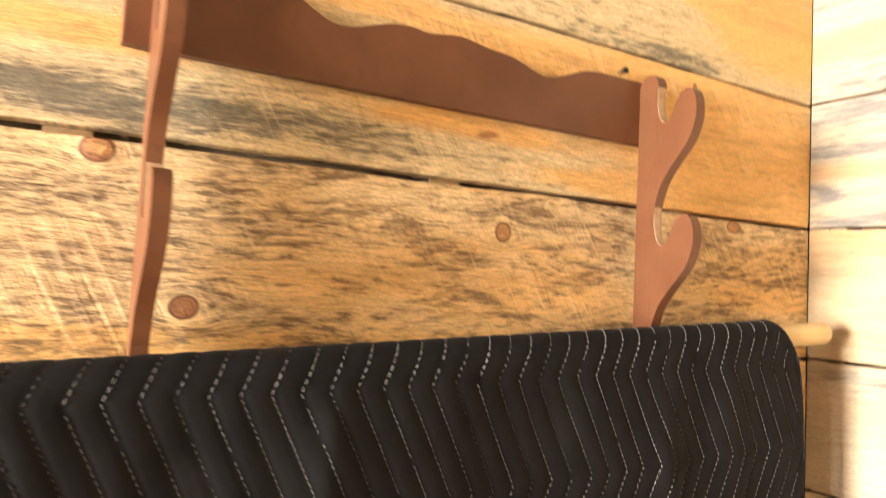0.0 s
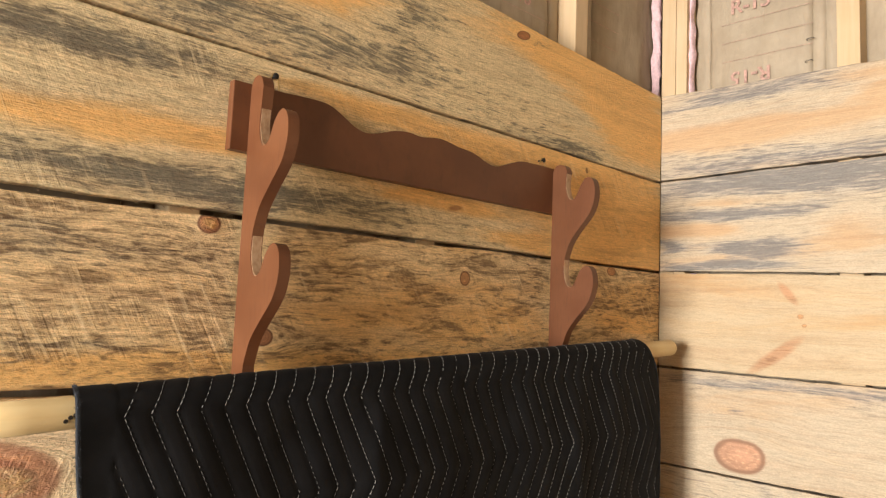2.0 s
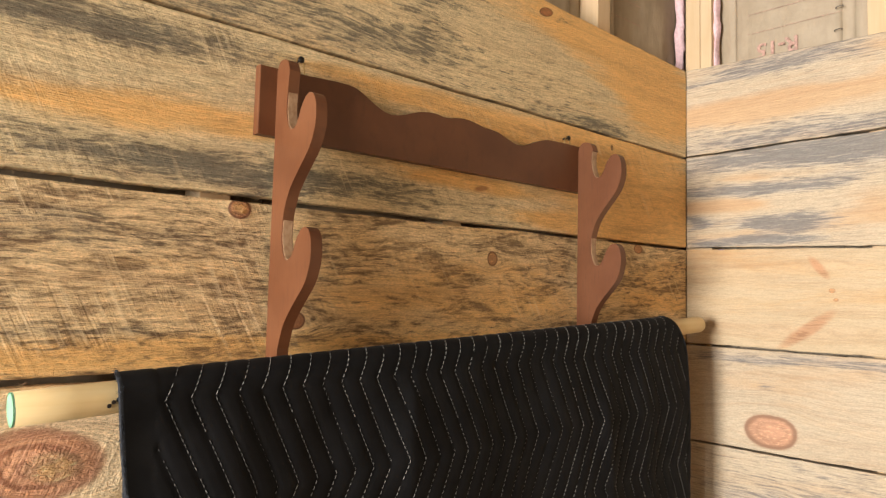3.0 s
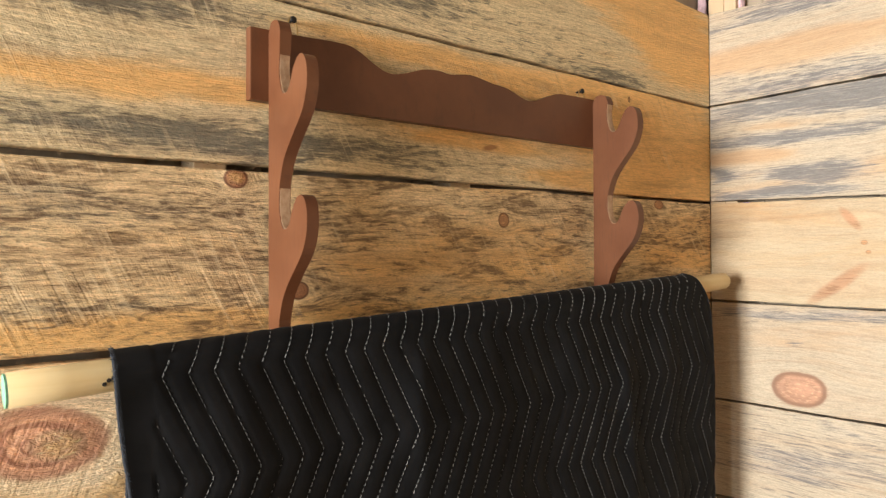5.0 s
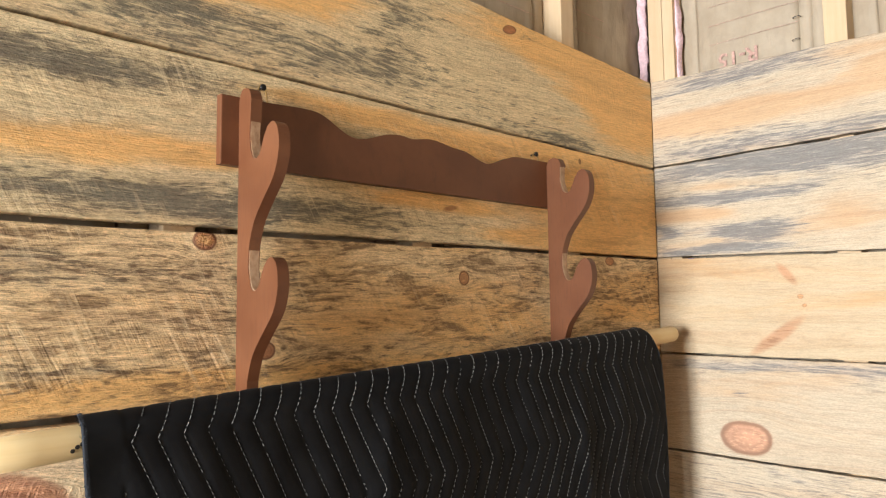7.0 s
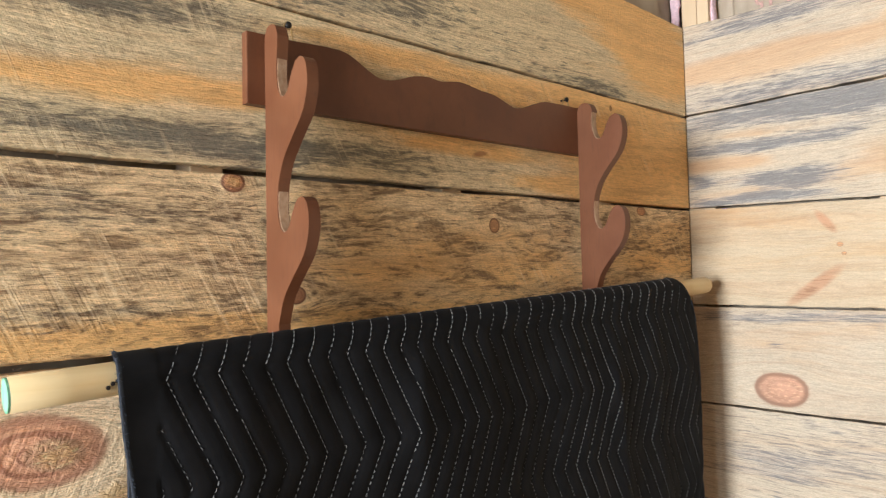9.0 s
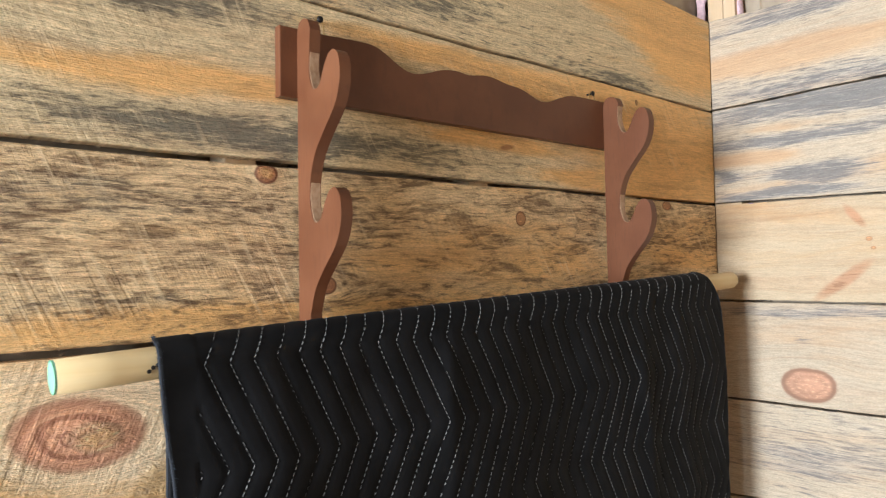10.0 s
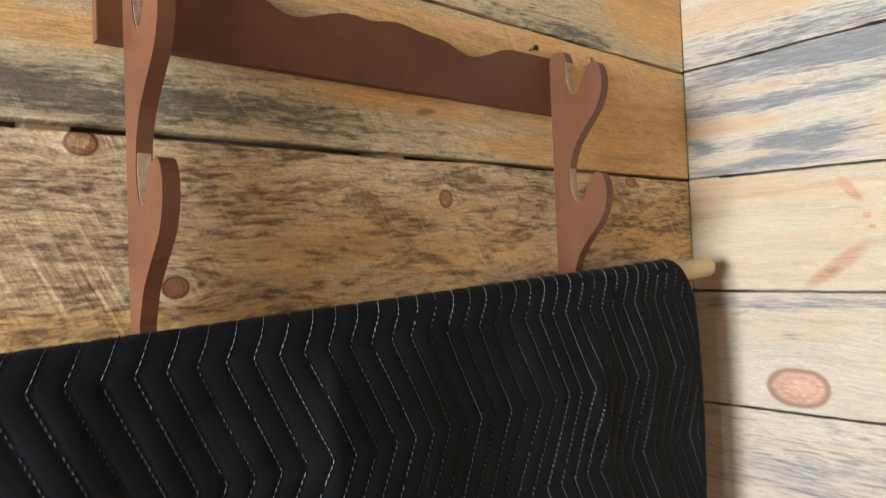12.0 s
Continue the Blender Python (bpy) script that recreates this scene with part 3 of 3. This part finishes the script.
# ---------------------------------------------------------------- the wall rack
def rack():
    root = empty("wall_rack", pose(0, 0, 0))
    tagged(root, "reddish-brown stained wooden three-tier wall rack with carved hooks", "rack")
    base = 1.673
    top = smooth_line([(-0.953, 0.083), (-0.90, 0.083), (-0.850, 0.085), (-0.824, 0.084), (-0.806, 0.077), (-0.788, 0.067), (-0.769, 0.0595), (-0.747, 0.061), (-0.712, 0.0725), (-0.686, 0.0755),
                       (-0.664, 0.0735), (-0.628, 0.0785), (-0.590, 0.0730), (-0.560, 0.0700), (-0.533, 0.0615), (-0.515, 0.0575), (-0.492, 0.062), (-0.456, 0.0755), (-0.425, 0.0785), (-0.349, 0.079)], 4)
    top = [(x, base + z) for x, z in top]
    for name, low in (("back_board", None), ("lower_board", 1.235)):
        pts = top if low is None else [(x, low + (z - base)) for x, z in top]
        z = base if low is None else low
        pts = [(pts[0][0], z)] + pts + [(pts[-1][0], z)]
        part(name, slab(pts, "y", -0.0145, -0.0012, 0.0012), M_RACK, root)

    def arm(x, top_z, first, pitch, third, reach, cradle):
        """Side arm: its outline in (y, z), with three hooks; first: the bottom of the upper notch; reach: how far the upper hooks stand out, 1 at most; cradle: the same of the lowest."""
        notches, out = [], []
        out += [(-0.0146, 1.22), (-0.0146, top_z - 0.012)]
        out += smooth_line([(-0.0146, top_z - 0.012), (-0.020, top_z - 0.002), (-0.030, top_z), (-0.040, top_z - 0.004), (-0.046, top_z - 0.016)], 3)[1:]
        for b in (first, first - pitch):
            notch = smooth_line([(-0.0435, b + 0.046), (-0.0425, b + 0.025), (-0.049, b + 0.006), (-0.059, b), (-0.070, b + 0.006), (-0.079, b + 0.022), (-0.089, b + 0.033)], 4)
            out += notch
            notches.append(notch[:20])
            out += smooth_line([(-0.089, b + 0.033), (-0.100, b + 0.0355), (-0.1105, b + 0.028), (-0.115, b + 0.012), (-0.113, b - 0.006),
                                (-0.102, b - 0.027), (-0.075, b - 0.052), (-0.056, b - 0.072), (-0.0455, b - 0.094)], 4)[1:]
            nxt = first - pitch if b == first else third
            out.append((-0.0430, (b - 0.100 + nxt + 0.040) / 2))
        out = [(y if y > -0.043 else -0.043 + (y + 0.043) * reach, z) for y, z in out]
        notches = [[(y if y > -0.043 else -0.043 + (y + 0.043) * reach, z) for y, z in notch] for notch in notches]
        # the lowest notch, a shallow cradle under the pole
        b = third
        low = smooth_line([(-0.0430, b + 0.034), (-0.0455, b + 0.012), (-0.054, b + 0.002), (-0.064, b), (-0.074, b + 0.003), (-0.0800, b + 0.0075),
                           (-0.0815, b + 0.002), (-0.079, b - 0.015), (-0.066, b - 0.040), (-0.050, b - 0.062), (-0.043, b - 0.09)], 3)
        out += [(-0.043 + (y + 0.043) * cradle, z) for y, z in low]
        out += [(-0.034, 1.222)]
        a = part("arm", slab(out, "x", x, x + 0.014, 0.0024), M_RACK, root)
        for notch in notches:
            strip = [(y - 0.0007, z + 0.0007) for y, z in notch] + [(y + 0.0003, z - 0.0003) for y, z in reversed(notch)]
            part("notch_lining", slab(strip, "x", x + 0.0012, x + 0.0128), M_RAW, a, "bare rough wood inside the notch")
        return a

    arm(-0.931, 1.763, 1.674, 0.150, 1.3825, 0.95, 1.2)
    arm(-0.367, 1.757, 1.693, 0.147, 1.4152, 0.83, 1.05)
    return root


rack()

# ---------------------------------------------------------------- the pole and the blanket
P0, P1 = Vector((-1.1940, -0.085, 1.3822)), Vector((-0.0535, -0.060, 1.4490))
R_POLE = 0.0151


def pole():
    root = tagged(empty("wooden_pole"), "pale round wooden pole with a green-painted end, lying in the rack", "pole")
    part("rod", tube(P0, P1, R_POLE, 32, 0.008), M_POLE, root, smooth=True)
    way = (P1 - P0).normalized()
    part("painted_end", tube(P0 - way * 0.0014, P0 + way * 0.0006, R_POLE - 0.0006, 32), M_GREEN, root, "pale green painted end")
    return root


pole()

ZIG, GAP, HALF = 0.0470, 0.0242, 0.1015     # stitch lines: sideways swing, spacing, half period


def zigzag(s, drift=0.0):
    """Sideways swing of a stitch line at the arc length s below the first bend."""
    k = ((s - drift) / HALF) % 2.0
    return ZIG * (k if k < 1 else 2 - k)


def blanket():
    root = tagged(empty("moving_blanket"), "black quilted moving blanket with grey zigzag stitching, draped over the pole", "blanket")
    x0, x1 = -1.113, -0.133
    r = R_POLE + 0.0066
    front, back = 0.62, 0.56
    arc = math.pi * r
    way = (P1 - P0) / (P1.x - P0.x)

    def sag(x):
        """How far below the pole's middle the first row of bends lies: the quilting is more level than the pole."""
        return 0.0052 + 0.030 * (x + 1.076) + 0.003 * noise.noise((x * 4.0, 1.0, 8.0))

    def far_edge(s):
        """How much the far edge draws in: the corner over the pole is folded under."""
        steps = [(-0.10, 0.048), (-0.06, 0.050), (-0.034, 0.049), (-0.015, 0.044), (0.0, 0.034), (0.02, 0.018), (0.05, 0.009), (0.13, 0.003), (0.25, 0.0), (1.0, 0.0)]
        for (a0, b0), (a1, b1) in zip(steps, steps[1:]):
            if s <= a1:
                return b0 + (b1 - b0) * max(0.0, (s - a0) / (a1 - a0))
        return 0.0

    def shape(x, s, puff=True):
        """A point of the cloth's outer face: x along the pole, s along the drape from the front's first bend line downwards."""
        c = P0 + way * (x - P0.x)
        f = (x - x0) / (x1 - x0)
        a = s + arc / 2               # 0: over the pole's top
        if -arc / 2 <= a <= arc / 2:
            q = a / r
            y, z = c.y - r * math.sin(q), c.z + r * math.cos(q)
            ny, nz = -math.sin(q), math.cos(q)
        elif a > 0:
            d = a - arc / 2
            y, z, ny, nz = c.y - r - 0.004 * (1 - math.exp(-d / 0.1)), c.z - d, -1.0, 0.0
            y -= (0.010 * noise.noise((x * 6.0, d * 1.3, 2.0)) + 0.0035 * noise.noise((x * 17.0, d * 3.0, 9.0))) * min(1, d / 0.06)
            y -= 0.0018 * math.exp(-((x + 0.778 + 0.04 * d + 0.012 * noise.noise((d * 9, 3.0, 1.0))) / 0.011) ** 2) * min(1, d / 0.04)
            y -= 0.004 * math.exp(-((x + 0.40 - 0.10 * d) / 0.016) ** 2) * max(0.0, min(1, (d - 0.06) / 0.06))
        else:
            d = -a - arc / 2
            y, z, ny, nz = c.y + r - 0.002, c.z - d, 1.0, 0.0
        if puff:
            lane = (x + 1.0735 - zigzag(s, sag(x))) / GAP
            off = abs(lane - round(lane)) * GAP
            h = (0.0016 if s > 0.01 else 0.0007) * (1 - math.exp(-(off / 0.004) ** 2)) if x > -1.079 else 0.0012
            y, z = y + ny * h, z + nz * h
        return Vector((x, y, z))

    n, m = 400, 260
    bm = bmesh.new()
    grid = []
    for j in range(m + 1):
        s = front - (front + arc + back) * j / m
        row = []
        for i in range(n + 1):
            f = i / n
            inset = 0.018 * max(0.0, min(1.0, s / 0.16)) * (1 - f) if s > -arc / 2 else 0.020 * min(1.0, (-s - arc / 2) / 0.04)
            x = x0 + (x1 - x0) * f + inset * (1 - f) ** 4 - far_edge(s) * f ** 14 + 0.002 * noise.noise((s * 14, f * 3, 4)) * (1 if i in (0, n) else 0)
            row.append(bm.verts.new(shape(x, s)))
        grid.append(row)
    for a, b in zip(grid, grid[1:]):
        for i in range(n):
            bm.faces.new((a[i], a[i + 1], b[i + 1], b[i]))
    outline = {i: [row[i].co + Vector((0, 0.002, 0)) for row in grid] for i in (0, n)}
    cloth = part("cloth", bm, M_QUILT, root, smooth=True)
    solid = cloth.modifiers.new("thick", "SOLIDIFY")
    solid.thickness, solid.offset = 0.004, -1
    # bound edges
    for i, r_edge in ((0, 0.0019), (n, 0.0019)):
        edge = [tuple(v) for v in outline[i][::6]]
        part("binding", wire(edge, r_edge, 10), M_EDGE, root, "navy-black bound edge", smooth=True)
    # frayed fibres along the near edge
    rnd = random.Random(11)
    verts, faces = [], []
    for _ in range(900):
        at = outline[0][rnd.randrange(len(outline[0]) // 6, len(outline[0]) * 3 // 5)]
        at = at + Vector((rnd.uniform(-0.0022, 0.0015), rnd.uniform(-0.0035, 0.001), rnd.uniform(-0.003, 0.003)))
        tip = at + Vector((rnd.gauss(-0.0014, 0.0016), rnd.gauss(-0.0010, 0.0014), rnd.gauss(0, 0.0018)))
        side = Vector((0.00012, 0, 0.00022))
        base = len(verts)
        verts += [tuple(at - side), tuple(at + side), tuple(at + Vector((0, -0.0003, 0))), tuple(tip)]
        faces += [(base, base + 1, base + 3), (base + 1, base + 2, base + 3), (base + 2, base, base + 3)]
    me = bpy.data.meshes.new("fray")
    me.from_pydata(verts, [], faces)
    me.materials.append(M_FRAY)
    fray = new("fray", me)
    fray.parent = root
    tagged(fray, "blue-grey frayed fibres", kind="stuff")
    # stitches, each a short raised dash
    rnd = random.Random(5)
    verts, faces = [], []
    lanes = int((x1 - x0 - 0.03) / GAP) + 2
    for k in range(-4, lanes):
        s = -arc * 0.9
        sunk = 0.0009 * rnd.random() ** 1.3
        while s < 0.42:
            ln = 0.0039
            slip = sag(-1.0735 + (k + 0.5) * GAP)
            pa, pb = (shape(-1.0735 + k * GAP + zigzag(q, slip), q, False) for q in (s, s + ln))
            s += 0.0058
            if pa.x < -1.079 or pa.x > x1 - 0.012 - far_edge(s) or rnd.random() < 0.04:
                continue
            d = (pb - pa).normalized()
            out = Vector((0, -1, 0)) if s > 0 else Vector((0, -math.cos(s / r), -math.sin(s / r)))
            side = d.cross(out).normalized() * 0.00025
            base = len(verts)
            for p, lift in ((pa, 0.0003), (pa.lerp(pb, 0.5), 0.0013), (pb, 0.0003)):
                verts += [tuple(p + side + out * (lift - 0.0006 - sunk)), tuple(p + out * (lift + 0.0004 - sunk)), tuple(p - side + out * (lift - 0.0006 - sunk))]
            for q in (0, 3):
                for e in (0, 1):
                    faces.append((base + q + e, base + q + e + 1, base + q + e + 4, base + q + e + 3))
    me = bpy.data.meshes.new("stitching")
    me.from_pydata(verts, [], faces)
    me.materials.append(M_THREAD)
    st = new("stitching", me)
    st.parent = root
    tagged(st, "pale grey zigzag stitching", kind="stuff")
    return root


blanket()


# ---------------------------------------------------------------- small things
def disc(c, out, r, thick=0.0012, seg=12):
    bm = bmesh.new()
    bmesh.ops.create_cone(bm, cap_ends=True, segments=seg, radius1=r, radius2=r * 0.85, depth=thick)
    bmesh.ops.transform(bm, matrix=Matrix.Translation(c) @ Vector(out).to_track_quat("Z", "Y").to_matrix().to_4x4(), verts=bm.verts)
    return bm


the_pole = bpy.data.objects["wooden_pole"]
for dx, q in ((0.0, 0.10), (0.0035, 0.30), (0.0075, 0.42)):
    c = P0 + (P1 - P0) * ((0.0735 + dx) / (P1.x - P0.x))
    out = Vector((0, -math.cos(q - 0.45), math.sin(q - 0.45)))
    part("nail_hole", disc(c + out * (R_POLE * 1.003), out, 0.0022), M_HOLE, the_pole, "small dark hole")

the_rack = bpy.data.objects["wall_rack"]
for x, z, low in ((-0.899, 1.775, 1.7545), (-0.390, 1.7635, 1.7535)):
    nail = tagged(empty("nail", pose(x, 0, z)), "black steel nail driven into the plank above the rack", "nail", group="nails holding the rack")
    bm = bmesh.new()
    bmesh.ops.create_uvsphere(bm, u_segments=14, v_segments=8, radius=0.0042)
    bmesh.ops.scale(bm, vec=(1, 0.55, 1), verts=bm.verts)
    bmesh.ops.translate(bm, vec=(0, -0.0125, 0), verts=bm.verts)
    part("nail_head", bm, M_IRON, nail, smooth=True)
    part("shank", tube((0, -0.012, 0), (0, 0.012, 0), 0.0016, 10), M_IRON, nail)
    loop = [(x - 0.0075, -0.009, low - 0.004), (x - 0.0070, -0.0095, (low + z) / 2), (x - 0.003, -0.0100, z + 0.0022), (x + 0.002, -0.0100, z + 0.0026),
            (x + 0.006, -0.0095, (low + z) / 2), (x + 0.0075, -0.009, low - 0.004)]
    part("hanging_wire", wire(loop, 0.0010), M_BRASS, the_rack, "thin bent hanging wire")


def lettering(text, u, z, size, parent, into, turn, depth=0.0425):
    """Printed red letters on the paper face. (u, z): their middle."""
    data = bpy.data.curves.new("printed_text", "FONT")
    data.body, data.size, data.align_x, data.align_y, data.extrude = text, size, "CENTER", "CENTER", 0.0002
    data.space_character, data.offset = 1.0, 0.0008
    data.materials.append(M_INK)
    ob = new("printed_text", data)
    ob.parent = parent
    ob.matrix_basis = pose(u, into * depth, z) @ (pose(0, 0, 0, 90, 0, 0) if into > 0 else pose(0, 0, 0, 90, 0, 180)) @ pose(0, 0, 0, 0, 0, turn)
    return ob


for z, turn in ((2.147, 0), (1.997, 180), (2.30, 180)):
    lettering("R-15", 0.168, z, 0.042, wall_right, 1, turn)
for z, turn in ((2.075, 0), (2.24, 180)):
    lettering("R-15", 0.413, z, 0.042, wall_left, -1, turn)


def print_line(parent, into, u0, u1, z, depth=0.0432):
    """A thin printed rule across the paper."""
    d = sorted((into * depth, into * (depth + 0.0004)))
    part("printed_line", box(u0, u1, d[0], d[1], z, z + 0.0006), M_INK, parent)


for z in (2.035, 2.075, 2.115, 2.19):
    print_line(wall_right, 1, 0.110, 0.285, z)
    print_line(wall_left, -1, 0.32, 0.56, z + 0.012)
    print_line(wall_left, -1, 0.10, 0.20, z + 0.02)


def fluff(parent, into, u, z0, z1, wide, seed):
    """A seam of pink glass wool swelling out beside a stud."""
    bm = bmesh.new()
    rows = []
    n = 46
    for j in range(n + 1):
        z = z0 + (z1 - z0) * j / n
        w = wide * (0.65 + 0.7 * noise.noise((z * 23, seed, 1.0))) * min(1, (n - j) / 3 + 0.2)
        ring = []
        for k in range(9):
            q = math.pi * k / 8
            b = 1 + 0.35 * noise.noise((z * 60, k * 0.8, seed))
            ring.append(bm.verts.new((u - math.cos(q) * w * b, into * (0.046 - math.sin(q) * 0.016 * b), z)))
        rows.append(ring)
    for a, b in zip(rows, rows[1:]):
        for k in range(8):
            bm.faces.new((a[k], a[k + 1], b[k + 1], b[k]))
    part("glass_wool", bm, M_PINK, parent, "pink glass wool showing beside the paper", smooth=True)


fluff(wall_left, -1, -0.042, 1.96, 2.42, 0.014, 3)
fluff(wall_right, 1, 0.047, 1.965, 2.42, 0.0075, 8)


def splinters(parent, into, za, zb, span, count, seed, u1):
    """Loose fibres standing off a sawn edge."""
    rnd = random.Random(seed)
    verts, faces = [], []
    for _ in range(count):
        u = rnd.uniform(0.02, u1)
        z = za + (zb - za) * u / span + rnd.uniform(-0.0035, 0.0015)
        ln, turn = rnd.uniform(0.002, 0.008), rnd.uniform(-0.7, 0.7)
        a = Vector((u, -into * rnd.uniform(0.0, 0.001), z))
        b = a + Vector((ln * math.cos(turn), -into * rnd.uniform(0.0003, 0.003), ln * math.sin(turn)))
        w = Vector((0, 0, rnd.uniform(0.0002, 0.0006)))
        base = len(verts)
        verts += [tuple(a - w), tuple(a + w), tuple(a + Vector((0, -into * 0.0006, 0))), tuple(b)]
        faces += [(base, base + 1, base + 3), (base + 1, base + 2, base + 3), (base + 2, base, base + 3)]
    me = bpy.data.meshes.new("splinters")
    me.from_pydata(verts, [], faces)
    me.materials.append(M_RAW)
    ob = new("splinters", me)
    ob.parent = parent
    tagged(ob, "pale loose wood fibres", kind="stuff")


splinters(wall_left, -1, 1.789, 1.802, 1.17, 150, 1, 1.3)
splinters(wall_left, -1, 1.601, 1.598, 1.17, 110, 2, 1.3)
splinters(wall_left, -1, 1.407, 1.396, 1.17, 60, 3, 1.4)
splinters(wall_right, 1, 1.791, 1.794, 0.4, 30, 4, 0.6)


for u, z in ((0.280, 2.044), (0.277, 2.001)):
    bent = [(u - 0.006, 0.046, z - 0.001), (u - 0.006, 0.0418, z), (u, 0.0415, z + 0.001), (u + 0.006, 0.0418, z + 0.001), (u + 0.006, 0.046, z)]
    part("staple", wire(bent, 0.0007, 6), M_IRON, wall_right, "dark wire staple")
